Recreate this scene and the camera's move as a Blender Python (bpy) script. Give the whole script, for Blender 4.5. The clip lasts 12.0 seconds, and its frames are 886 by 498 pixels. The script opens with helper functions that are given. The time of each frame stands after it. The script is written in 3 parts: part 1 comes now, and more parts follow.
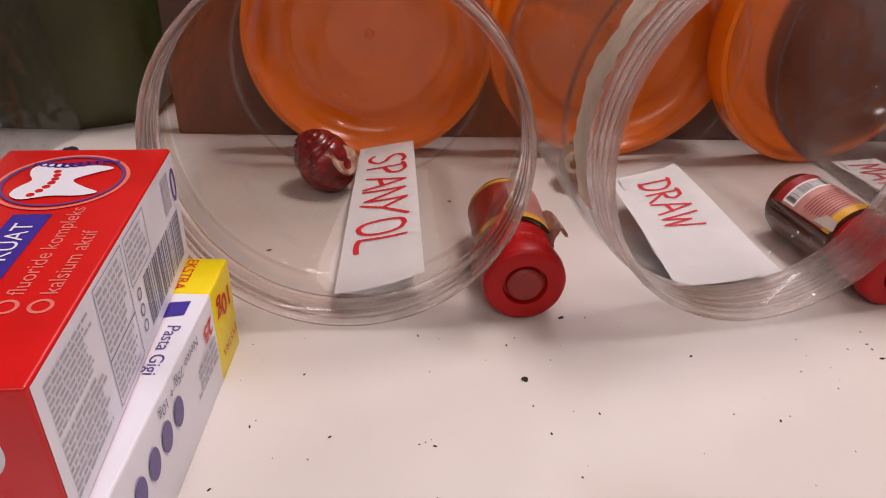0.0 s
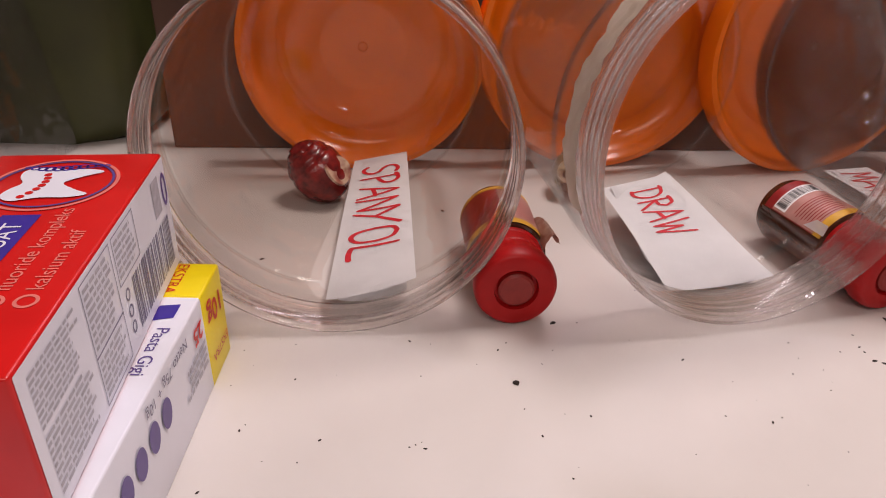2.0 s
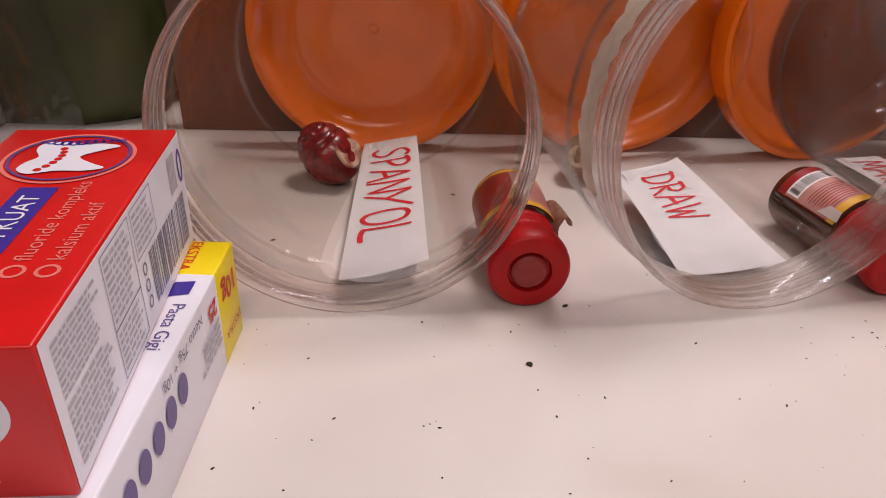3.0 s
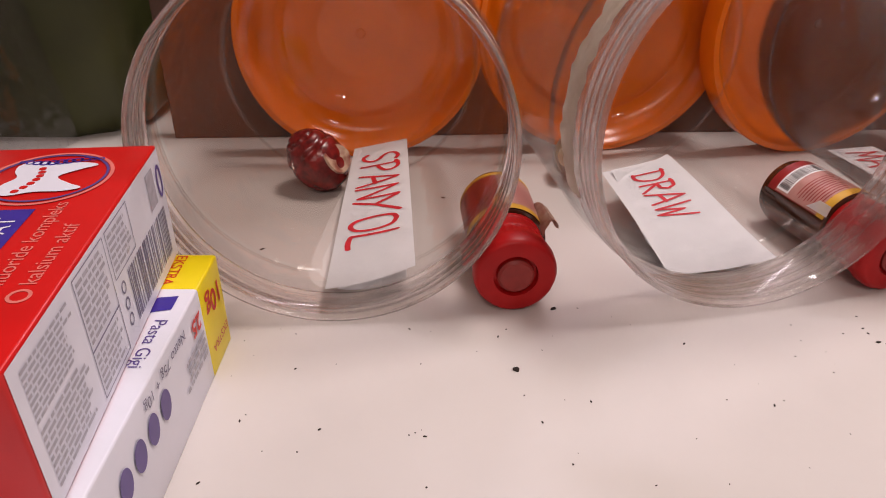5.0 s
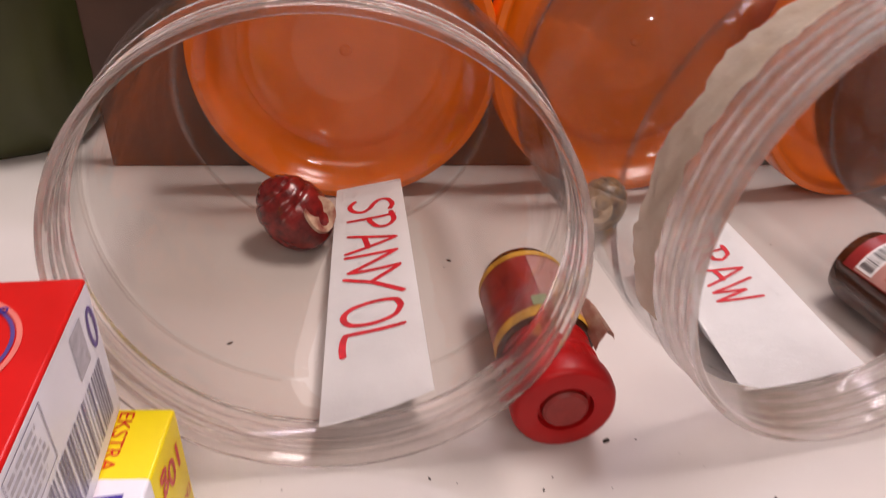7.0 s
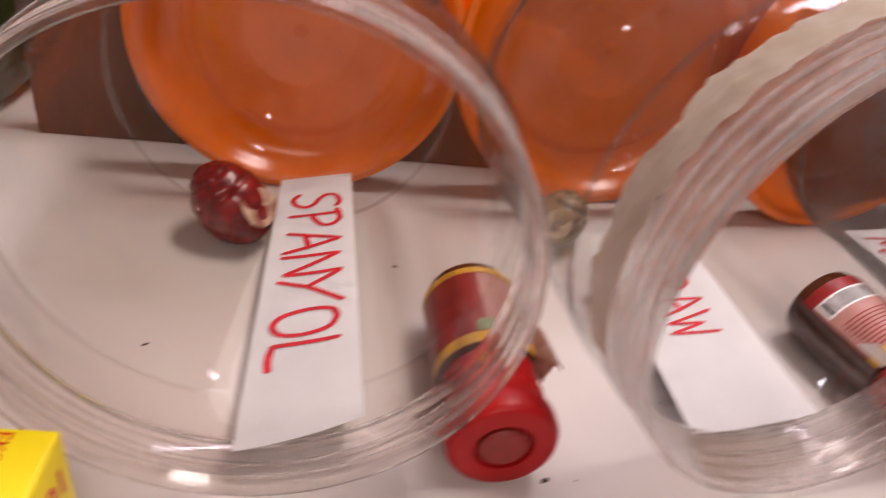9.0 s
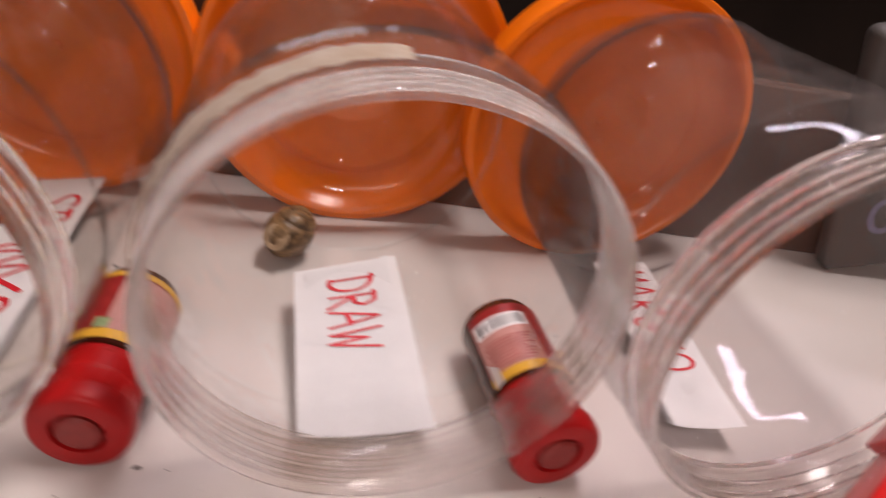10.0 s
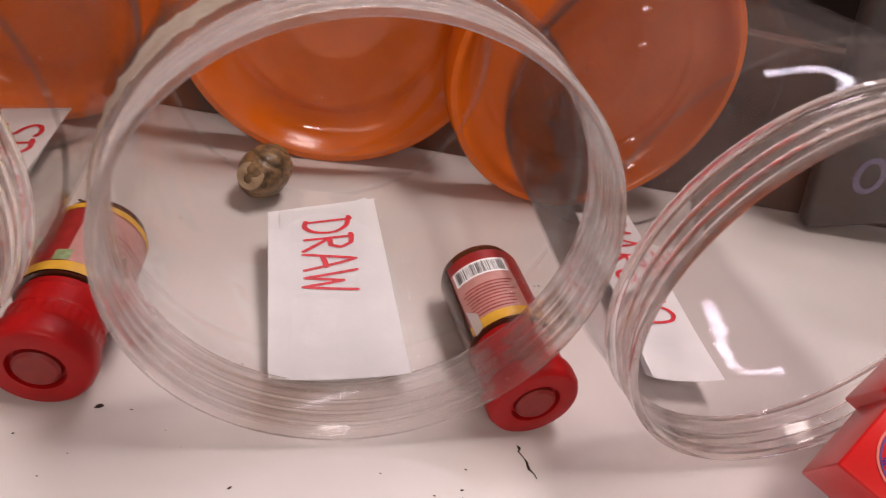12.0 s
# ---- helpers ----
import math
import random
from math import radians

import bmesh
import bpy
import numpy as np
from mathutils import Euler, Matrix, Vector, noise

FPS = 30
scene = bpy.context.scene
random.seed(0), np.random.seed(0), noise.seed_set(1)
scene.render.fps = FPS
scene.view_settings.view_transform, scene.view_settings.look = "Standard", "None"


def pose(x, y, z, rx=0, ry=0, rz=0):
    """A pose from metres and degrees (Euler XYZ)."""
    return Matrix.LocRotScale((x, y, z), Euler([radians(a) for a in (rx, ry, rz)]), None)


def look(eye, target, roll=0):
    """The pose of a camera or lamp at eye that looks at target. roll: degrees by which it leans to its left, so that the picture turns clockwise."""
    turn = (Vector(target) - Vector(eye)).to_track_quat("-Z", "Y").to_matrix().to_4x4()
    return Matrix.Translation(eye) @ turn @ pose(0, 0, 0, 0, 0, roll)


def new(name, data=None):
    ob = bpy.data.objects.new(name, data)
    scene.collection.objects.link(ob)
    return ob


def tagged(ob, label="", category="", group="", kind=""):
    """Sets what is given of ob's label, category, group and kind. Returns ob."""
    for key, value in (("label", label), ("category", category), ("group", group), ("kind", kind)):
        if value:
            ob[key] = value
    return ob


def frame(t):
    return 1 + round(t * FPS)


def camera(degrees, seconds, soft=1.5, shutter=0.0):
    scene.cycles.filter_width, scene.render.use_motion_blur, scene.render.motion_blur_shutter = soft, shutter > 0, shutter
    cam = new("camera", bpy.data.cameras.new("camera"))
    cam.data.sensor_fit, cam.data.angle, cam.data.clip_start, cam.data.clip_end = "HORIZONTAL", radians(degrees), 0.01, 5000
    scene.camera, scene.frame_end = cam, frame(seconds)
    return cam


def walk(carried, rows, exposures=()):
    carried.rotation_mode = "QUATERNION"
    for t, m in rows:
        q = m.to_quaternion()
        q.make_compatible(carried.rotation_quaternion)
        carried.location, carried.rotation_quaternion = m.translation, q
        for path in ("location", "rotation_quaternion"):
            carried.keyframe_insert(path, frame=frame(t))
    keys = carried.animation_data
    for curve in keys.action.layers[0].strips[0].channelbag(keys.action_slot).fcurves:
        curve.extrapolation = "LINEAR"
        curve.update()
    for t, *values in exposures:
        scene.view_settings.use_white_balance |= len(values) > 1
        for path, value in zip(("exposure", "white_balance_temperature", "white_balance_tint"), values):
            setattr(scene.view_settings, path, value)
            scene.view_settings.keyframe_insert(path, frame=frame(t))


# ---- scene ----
cam = camera(62.7, 12.0, soft=1.0, shutter=0.5)
PATH = [
    (0, (-0.023, -0.157, 0.136), (-0.036, 1.559, -0.892), 1.7),
    (0.5, (-0.021, -0.16, 0.135), (-0.071, 1.578, -0.853), 1.8),
    (1, (-0.021, -0.163, 0.131), (-0.067, 1.592, -0.826), 2.4),
    (1.5, (-0.023, -0.16, 0.13), (-0.038, 1.592, -0.834), 2.4),
    (2, (-0.02, -0.16, 0.132), (-0.036, 1.586, -0.844), 1.3),
    (2.5, (-0.02, -0.161, 0.131), (-0.039, 1.578, -0.857), 1.0),
    (3, (-0.024, -0.161, 0.129), (-0.039, 1.572, -0.868), 1.9),
    (5, (-0.017, -0.159, 0.132), (-0.056, 1.567, -0.878), -0.0),
    (5.5, (-0.019, -0.155, 0.132), (-0.017, 1.552, -0.911), 0.2),
    (6, (-0.016, -0.142, 0.14), (0.0, 1.537, -0.946), 0.9),
    (6.5, (-0.027, -0.121, 0.14), (0.039, 1.528, -0.989), 1.7),
    (7, (-0.038, -0.093, 0.14), (0.068, 1.564, -0.975), 3.1),
    (7.2, (-0.039, -0.087, 0.139), (0.06, 1.575, -0.969), 3.4),
    (8.8, (-0.046, -0.079, 0.129), (0.144, 1.575, -0.98), 7.7),
    (9, (-0.034, -0.076, 0.138), (0.188, 1.55, -1.006), 9.8),
    (9.2, (-0.023, -0.082, 0.146), (0.222, 1.553, -0.979), 11.6),
    (9.5, (0.000, -0.087, 0.161), (0.244, 1.564, -0.940), 12.6),
    (10, (0.070, -0.088, 0.166), (0.203, 1.547, -0.978), 11.8),
    (10.2, (0.086, -0.088, 0.155), (0.205, 1.53, -1.014), 13.2),
    (10.5, (0.085, -0.084, 0.157), (0.236, 1.493, -1.063), 13.3),
    (11, (0.085, -0.081, 0.154), (0.251, 1.474, -1.092), 13.8),
    (11.5, (0.086, -0.08, 0.155), (0.242, 1.472, -1.096), 13.2),
    (12, (0.071, -0.085, 0.158), (0.28, 1.484, -1.063), 15.2),
]
walk(cam, [(t, look(eye, target, roll)) for t, eye, target, roll in PATH], [(0, -0.20), (5.5, -0.17), (6.2, -0.15), (7.0, 0.04), (9.0, 0.11), (10.0, -0.02), (12.0, -0.12)])

# ---- light ----
world = bpy.data.worlds.new("room_light")
scene.world = world
world.use_nodes = True
world.node_tree.nodes["Background"].inputs["Color"].default_value = (1.0, 0.86, 0.76, 1)
world.node_tree.nodes["Background"].inputs["Strength"].default_value = 0.07


def area_lamp(name, place, target, size_x, size_y, power, colour):
    data = bpy.data.lights.new(name, "AREA")
    data.shape, data.size, data.size_y, data.energy, data.color = "RECTANGLE", size_x, size_y, power, colour
    ob = new(name, data)
    ob.matrix_world = look(place, target)
    return ob


area_lamp("ceiling_lamp", (0.28, 0.18, 1.02), (0.05, 0.08, 0.0), 0.36, 0.22, 9.6, (1.0, 0.86, 0.83))

# Added front fill with no known source, brightens lids and card fronts.
area_lamp("front_fill_lamp", (0.02, -0.72, 0.72), (0.05, 0.14, 0.05), 0.50, 0.24, 3.0, (1.0, 0.84, 0.78))

area_lamp("tube_lamp", (0.20, 0.70, 0.92), (0.05, 0.08, 0.0), 0.55, 0.05, 2.6, (0.95, 0.84, 1.0))

# ---- materials ----


def material(name, colour, rough=0.5, var=0.12, scale=60.0, bump=0.0, bump_scale=400.0, metal=0.0, spec=0.5, second=None, coat=0.0):
    """Procedural surface: base colour with two scales of variation and fine relief."""
    m = bpy.data.materials.new(name)
    m.use_nodes = True
    nt = m.node_tree
    b = nt.nodes["Principled BSDF"]
    b.inputs["Roughness"].default_value = rough
    b.inputs["Metallic"].default_value = metal
    b.inputs["Specular IOR Level"].default_value = spec
    b.inputs["Coat Weight"].default_value = coat
    tc = nt.nodes.new("ShaderNodeTexCoord")
    n1 = nt.nodes.new("ShaderNodeTexNoise")
    n1.inputs["Scale"].default_value, n1.inputs["Detail"].default_value = scale, 6
    nt.links.new(tc.outputs["Object"], n1.inputs["Vector"])
    ramp = nt.nodes.new("ShaderNodeValToRGB")
    lo = second or [c * (1 - var) for c in colour]
    hi = colour if second else [min(1, c * (1 + var * 0.6)) for c in colour]
    ramp.color_ramp.elements[0].color, ramp.color_ramp.elements[1].color = (*lo, 1), (*hi, 1)
    ramp.color_ramp.elements[0].position, ramp.color_ramp.elements[1].position = 0.3, 0.7
    nt.links.new(n1.outputs["Fac"], ramp.inputs["Fac"])
    nt.links.new(ramp.outputs["Color"], b.inputs["Base Color"])
    if bump:
        n2 = nt.nodes.new("ShaderNodeTexNoise")
        n2.inputs["Scale"].default_value, n2.inputs["Detail"].default_value = bump_scale, 4
        nt.links.new(tc.outputs["Object"], n2.inputs["Vector"])
        bp = nt.nodes.new("ShaderNodeBump")
        bp.inputs["Strength"].default_value, bp.inputs["Distance"].default_value = bump, 0.001
        nt.links.new(n2.outputs["Fac"], bp.inputs["Height"])
        nt.links.new(bp.outputs["Normal"], b.inputs["Normal"])
    return m


def clear_plastic(name, tint, gloss_rough, haze, bump, bump_scale, gain=1.0):
    """Thin clear PET: sees straight through, mirrors by Fresnel, with a little haze and ripples."""
    m = bpy.data.materials.new(name)
    m.use_nodes = True
    nt = m.node_tree
    nt.nodes.clear()
    out = nt.nodes.new("ShaderNodeOutputMaterial")
    clear = nt.nodes.new("ShaderNodeBsdfTransparent")
    clear.inputs["Color"].default_value = (*tint, 1)
    gloss = nt.nodes.new("ShaderNodeBsdfGlossy")
    gloss.inputs["Roughness"].default_value = gloss_rough
    milk = nt.nodes.new("ShaderNodeBsdfTranslucent")
    milk.inputs["Color"].default_value = (0.85, 0.8, 0.78, 1)
    milk2 = nt.nodes.new("ShaderNodeBsdfDiffuse")
    milk2.inputs["Color"].default_value = (0.85, 0.8, 0.78, 1)
    both = nt.nodes.new("ShaderNodeMixShader")
    nt.links.new(milk.outputs[0], both.inputs[1])
    nt.links.new(milk2.outputs[0], both.inputs[2])
    tc = nt.nodes.new("ShaderNodeTexCoord")
    n = nt.nodes.new("ShaderNodeTexNoise")
    n.inputs["Scale"].default_value, n.inputs["Detail"].default_value = bump_scale, 3
    nt.links.new(tc.outputs["Object"], n.inputs["Vector"])
    bp = nt.nodes.new("ShaderNodeBump")
    bp.inputs["Strength"].default_value, bp.inputs["Distance"].default_value = bump, 0.004
    nt.links.new(n.outputs["Fac"], bp.inputs["Height"])
    nt.links.new(bp.outputs["Normal"], gloss.inputs["Normal"])
    fr = nt.nodes.new("ShaderNodeLayerWeight")
    fr.inputs["Blend"].default_value = 0.5
    nt.links.new(bp.outputs["Normal"], fr.inputs["Normal"])
    power = nt.nodes.new("ShaderNodeMath")
    power.operation = "POWER"
    power.inputs[1].default_value = 4.5
    nt.links.new(fr.outputs["Facing"], power.inputs[0])
    amount = nt.nodes.new("ShaderNodeMath")
    amount.operation, amount.use_clamp = "MULTIPLY_ADD", True
    amount.inputs[1].default_value = 0.45 * gain
    amount.inputs[2].default_value = 0.040 * gain
    nt.links.new(power.outputs[0], amount.inputs[0])
    hz = nt.nodes.new("ShaderNodeMixShader")
    n3 = nt.nodes.new("ShaderNodeTexNoise")
    n3.inputs["Scale"].default_value, n3.inputs["Detail"].default_value = 45, 8
    nt.links.new(tc.outputs["Object"], n3.inputs["Vector"])
    hm = nt.nodes.new("ShaderNodeMath")
    hm.operation = "MULTIPLY"
    hm.inputs[1].default_value = haze * 2
    nt.links.new(n3.outputs["Fac"], hm.inputs[0])
    nt.links.new(hm.outputs[0], hz.inputs[0])
    nt.links.new(clear.outputs[0], hz.inputs[1])
    nt.links.new(both.outputs[0], hz.inputs[2])
    mix = nt.nodes.new("ShaderNodeMixShader")
    nt.links.new(amount.outputs[0], mix.inputs[0])
    nt.links.new(hz.outputs[0], mix.inputs[1])
    nt.links.new(gloss.outputs[0], mix.inputs[2])
    nt.links.new(mix.outputs[0], out.inputs["Surface"])
    return m


def thick_plastic(name, milkiness, clear_share):
    """Thick moulded PET: refracts, with a milky haze and worn streaks."""
    m = bpy.data.materials.new(name)
    m.use_nodes = True
    nt = m.node_tree
    nt.nodes.clear()
    out = nt.nodes.new("ShaderNodeOutputMaterial")
    glass = nt.nodes.new("ShaderNodeBsdfGlass")
    glass.inputs["Color"].default_value = (0.99, 0.97, 0.96, 1)
    glass.inputs["IOR"].default_value = 1.42
    clear = nt.nodes.new("ShaderNodeBsdfTransparent")
    milk = nt.nodes.new("ShaderNodeBsdfTranslucent")
    white = nt.nodes.new("ShaderNodeBsdfDiffuse")
    milk.inputs["Color"].default_value = white.inputs["Color"].default_value = (0.92, 0.88, 0.86, 1)
    tc = nt.nodes.new("ShaderNodeTexCoord")
    big = nt.nodes.new("ShaderNodeTexNoise")
    big.inputs["Scale"].default_value, big.inputs["Detail"].default_value = 38, 9
    small = nt.nodes.new("ShaderNodeTexNoise")
    small.inputs["Scale"].default_value, small.inputs["Detail"].default_value = 420, 3
    for n in (big, small):
        nt.links.new(tc.outputs["Object"], n.inputs["Vector"])
    bp = nt.nodes.new("ShaderNodeBump")
    bp.inputs["Strength"].default_value, bp.inputs["Distance"].default_value = 0.25, 0.001
    nt.links.new(big.outputs["Fac"], bp.inputs["Height"])
    nt.links.new(bp.outputs["Normal"], glass.inputs["Normal"])
    rough = nt.nodes.new("ShaderNodeMapRange")
    rough.inputs["From Min"].default_value, rough.inputs["From Max"].default_value = 0.35, 0.7
    rough.inputs["To Min"].default_value, rough.inputs["To Max"].default_value = 0.0, 0.03
    nt.links.new(big.outputs["Fac"], rough.inputs["Value"])
    nt.links.new(rough.outputs[0], glass.inputs["Roughness"])
    haze = nt.nodes.new("ShaderNodeMath")
    haze.operation, haze.use_clamp = "MULTIPLY", True
    haze.inputs[1].default_value = 2 * milkiness
    nt.links.new(big.outputs["Fac"], haze.inputs[0])
    a, b, c = (nt.nodes.new("ShaderNodeMixShader") for _ in range(3))
    a.inputs[0].default_value = clear_share
    nt.links.new(glass.outputs[0], a.inputs[1])
    nt.links.new(clear.outputs[0], a.inputs[2])
    nt.links.new(milk.outputs[0], b.inputs[1])
    nt.links.new(white.outputs[0], b.inputs[2])
    grime = nt.nodes.new("ShaderNodeValToRGB")
    grime.color_ramp.elements[0].color, grime.color_ramp.elements[1].color = (0.92, 0.88, 0.86, 1), (0.42, 0.29, 0.19, 1)
    grime.color_ramp.elements[0].position, grime.color_ramp.elements[1].position = 0.52, 0.68
    nt.links.new(big.outputs["Fac"], grime.inputs["Fac"])
    for n in (milk, white):
        nt.links.new(grime.outputs["Color"], n.inputs["Color"])
    nt.links.new(haze.outputs[0], c.inputs[0])
    nt.links.new(a.outputs[0], c.inputs[1])
    nt.links.new(b.outputs[0], c.inputs[2])
    nt.links.new(c.outputs[0], out.inputs["Surface"])
    return m


M_SHELF = material("white_laminate", (0.68, 0.645, 0.62), 0.36, 0.07, 14, 0.02, 300, spec=0.35)
M_BOARD = material("brown_board", (0.066, 0.032, 0.020), 0.45, 0.3, 30, 0.1, 200)
M_DARK = material("dark_wood", (0.011, 0.006, 0.004), 0.6, 0.4, 12, 0.1, 90, spec=0.15)
M_ROOM = material("room_paint", (0.36, 0.29, 0.25), 0.8, 0.08, 3)
M_PET = clear_plastic("clear_pet", (0.995, 0.992, 0.990), 0.028, 0.014, 0.6, 42, 1.0)
M_PET_GREY = clear_plastic("greyish_pet", (0.958, 0.948, 0.948), 0.045, 0.018, 0.25, 26, 0.6)
M_PET_SMOKY = clear_plastic("smoky_pet", (0.955, 0.942, 0.930), 0.028, 0.010, 0.6, 42, 1.0)
M_BASE = clear_plastic("clear_base", (0.995, 0.99, 0.985), 0.05, 0.004, 0.2, 60, 0.5)
M_NECK = thick_plastic("thick_clear_pet", 0.028, 0.18)
M_NECK_WORN = thick_plastic("worn_milky_pet", 0.12, 0.42)
M_RESIDUE = material("dried_glue", (0.80, 0.75, 0.68), 0.6, 0.3, 160, 0.6, 300, second=(0.58, 0.48, 0.37))
M_BAG = clear_plastic("crinkled_bag_film", (0.92, 0.92, 0.93), 0.10, 0.03, 0.5, 40, 2.2)
M_LID = material("orange_plastic", (0.95, 0.205, 0.006), 0.20, 0.12, 60, 0.03, 300)


def let_light_through(mat, colour, share):
    """Mixes some translucency into a surface that light shines through."""
    nt = mat.node_tree
    glow, join = nt.nodes.new("ShaderNodeBsdfTranslucent"), nt.nodes.new("ShaderNodeMixShader")
    glow.inputs["Color"].default_value = (*colour, 1)
    join.inputs[0].default_value = share
    nt.links.new(nt.nodes["Principled BSDF"].outputs[0], join.inputs[1])
    nt.links.new(glow.outputs[0], join.inputs[2])
    nt.links.new(join.outputs[0], nt.nodes["Material Output"].inputs["Surface"])


let_light_through(M_LID, (1.0, 0.28, 0.015), 0.15)
let_light_through(M_RESIDUE, (0.90, 0.84, 0.76), 0.55)
M_RED_CAP = material("red_cap_plastic", (0.38, 0.006, 0.007), 0.40, 0.15, 120, 0.04, 700, spec=0.25)
M_CAP_DISC = material("worn_cap_centre", (0.26, 0.018, 0.014), 0.5, 0.2, 300, 0.05, 700)
M_AMBER = material("dark_amber_glass", (0.065, 0.022, 0.011), 0.08, 0.2, 90, 0.0, spec=0.7)
M_LABEL_RED = material("label_red", (0.30, 0.022, 0.022), 0.35, 0.2, 260, 0.03, 600)
M_LABEL_PINK = material("label_pink", (0.52, 0.26, 0.23), 0.4, 0.12, 260, 0.03, 600)
M_LABEL_YELLOW = material("label_yellow", (0.72, 0.40, 0.04), 0.4, 0.12, 260)
M_FLAP = material("torn_label_back", (0.62, 0.46, 0.36), 0.45, 0.5, 240, 0.2, 500, second=(0.38, 0.14, 0.10))
# Greyer copy of white card: the carton's dim corner is put into the colour.
M_CARD_DIMMED = material("dimmed_white_card", (0.42, 0.385, 0.36), 0.6, 0.1, 40, 0.03, 300)
M_PAPER = material("white_paper", (0.93, 0.93, 0.94), 0.7, 0.03, 90, 0.06, 900)
M_INK_RED = material("red_marker", (0.55, 0.010, 0.022), 0.5, 0.3, 500)
M_BOX_RED = material("carton_red", (0.62, 0.008, 0.008), 0.3, 0.10, 60, 0.02, 500)
M_BOX_WHITE = material("carton_white", (0.76, 0.77, 0.86), 0.35, 0.04, 60, 0.02, 500)
M_BOX_YELLOW = material("carton_yellow", (0.85, 0.68, 0.0), 0.35, 0.06, 60)
M_BLUE = material("print_blue", (0.045, 0.025, 0.30), 0.35, 0.1, 200)
M_PURPLE = material("print_purple", (0.10, 0.06, 0.26), 0.4, 0.1, 200)
M_GREY = material("print_grey", (0.17, 0.155, 0.25), 0.45, 0.15, 300)
M_FINE = material("fine_print_grey", (0.43, 0.42, 0.48), 0.5, 0.2, 500)
M_BLACK = material("print_black", (0.03, 0.025, 0.03), 0.5, 0.2, 300)
M_PINKP = material("print_pink", (0.75, 0.20, 0.17), 0.4, 0.1, 200)
M_CRUMB = material("dark_crumb", (0.02, 0.012, 0.008), 0.8, 0.4, 900, 0.3, 900)
M_GREEN = material("green_sack", (0.036, 0.040, 0.007), 0.5, 0.45, 18, 0.4, 40)
M_RED_SHELL = material("red_painted_shell", (0.26, 0.014, 0.013), 0.24, 0.5, 300, 0.18, 700, second=(0.07, 0.006, 0.006), coat=0.15)
M_BROWN_SHELL = material("mottled_shell", (0.30, 0.18, 0.08), 0.4, 0.5, 330, 0.4, 600, second=(0.05, 0.03, 0.018))
M_SHELL_LIP = material("shell_lip", (0.36, 0.25, 0.15), 0.4, 0.25, 300)
M_RED_LIP = material("worn_red_lip", (0.60, 0.45, 0.32), 0.4, 0.4, 300, 0.2, 500, second=(0.22, 0.03, 0.02))
# White pouch painted dark grey: its dimness at the back is in the colour.
M_POUCH_DIMMED = material("dimmed_white_pouch", (0.065, 0.058, 0.054), 0.5, 0.08, 30, 0.05, 80)

# ---- builders ----


def finish(name, bm, mat, smooth=True):
    bmesh.ops.recalc_face_normals(bm, faces=bm.faces)
    me = bpy.data.meshes.new(name)
    bm.to_mesh(me)
    bm.free()
    if smooth:
        for p in me.polygons:
            p.use_smooth = True
        me.set_sharp_from_angle(angle=radians(38))
    me.materials.append(mat)
    return me


def part(name, bm, mat, parent, label="", m=None, smooth=True):
    ob = new(name, finish(name, bm, mat, smooth))
    ob.parent = parent
    if m is not None:
        ob.matrix_basis = m
    return tagged(ob, label)


def thing(name, m, label, category, group="", kind=""):
    ob = new(name)
    ob.empty_display_size = 0.01
    ob.matrix_basis = m
    return tagged(ob, label, category, group, kind)


def solid(name, bm, mat, m, label, category, group="", kind="", smooth=True):
    ob = new(name, finish(name, bm, mat, smooth))
    ob.matrix_basis = m
    return tagged(ob, label, category, group, kind)


def block(sx, sy, sz, bevel=0.0, at=(0, 0, 0), bm=None):
    """A box centred in x and y, standing on at's z."""
    bm = bm or bmesh.new()
    r = bmesh.ops.create_cube(bm, size=1, matrix=Matrix.Translation((at[0], at[1], at[2] + sz / 2)) @ Matrix.Diagonal((sx, sy, sz, 1)))
    if bevel:
        edges = list({e for v in r["verts"] for e in v.link_edges})
        bmesh.ops.bevel(bm, geom=edges, offset=bevel, segments=3, affect="EDGES", profile=0.5)
    return bm


def revolve(profile, segs=96, closed=True, wobble=0.0, arc=(0.0, 2 * math.pi), bm=None, ribs=0, rib_depth=0.0, rib_span=None):
    """Turns (y, r) points about the y axis."""
    bm = bm or bmesh.new()
    full = abs(arc[1] - arc[0] - 2 * math.pi) < 1e-6
    n = segs if full else segs + 1
    rings = []
    for i in range(n):
        a = arc[0] + (arc[1] - arc[0]) * i / segs
        ring = []
        for y, r in profile:
            rr = r * (1 + wobble * noise.noise(Vector((math.cos(a) * 2, math.sin(a) * 2, y * 40))))
            if ribs and rib_span[0] <= y <= rib_span[1]:
                rr -= rib_depth * (0.5 + 0.5 * math.cos(a * ribs))
            ring.append(bm.verts.new((rr * math.cos(a), y, rr * math.sin(a))))
        rings.append(ring)
    k = len(profile)
    for i in range(segs):
        p, q = rings[i], rings[(i + 1) % n]
        for j in range(k if closed else k - 1):
            f = [p[j], p[(j + 1) % k], q[(j + 1) % k], q[j]]
            if len({v.co.to_tuple(7) for v in f}) >= 3:
                bm.faces.new(f)
    bmesh.ops.remove_doubles(bm, verts=bm.verts, dist=1e-6)
    return bm


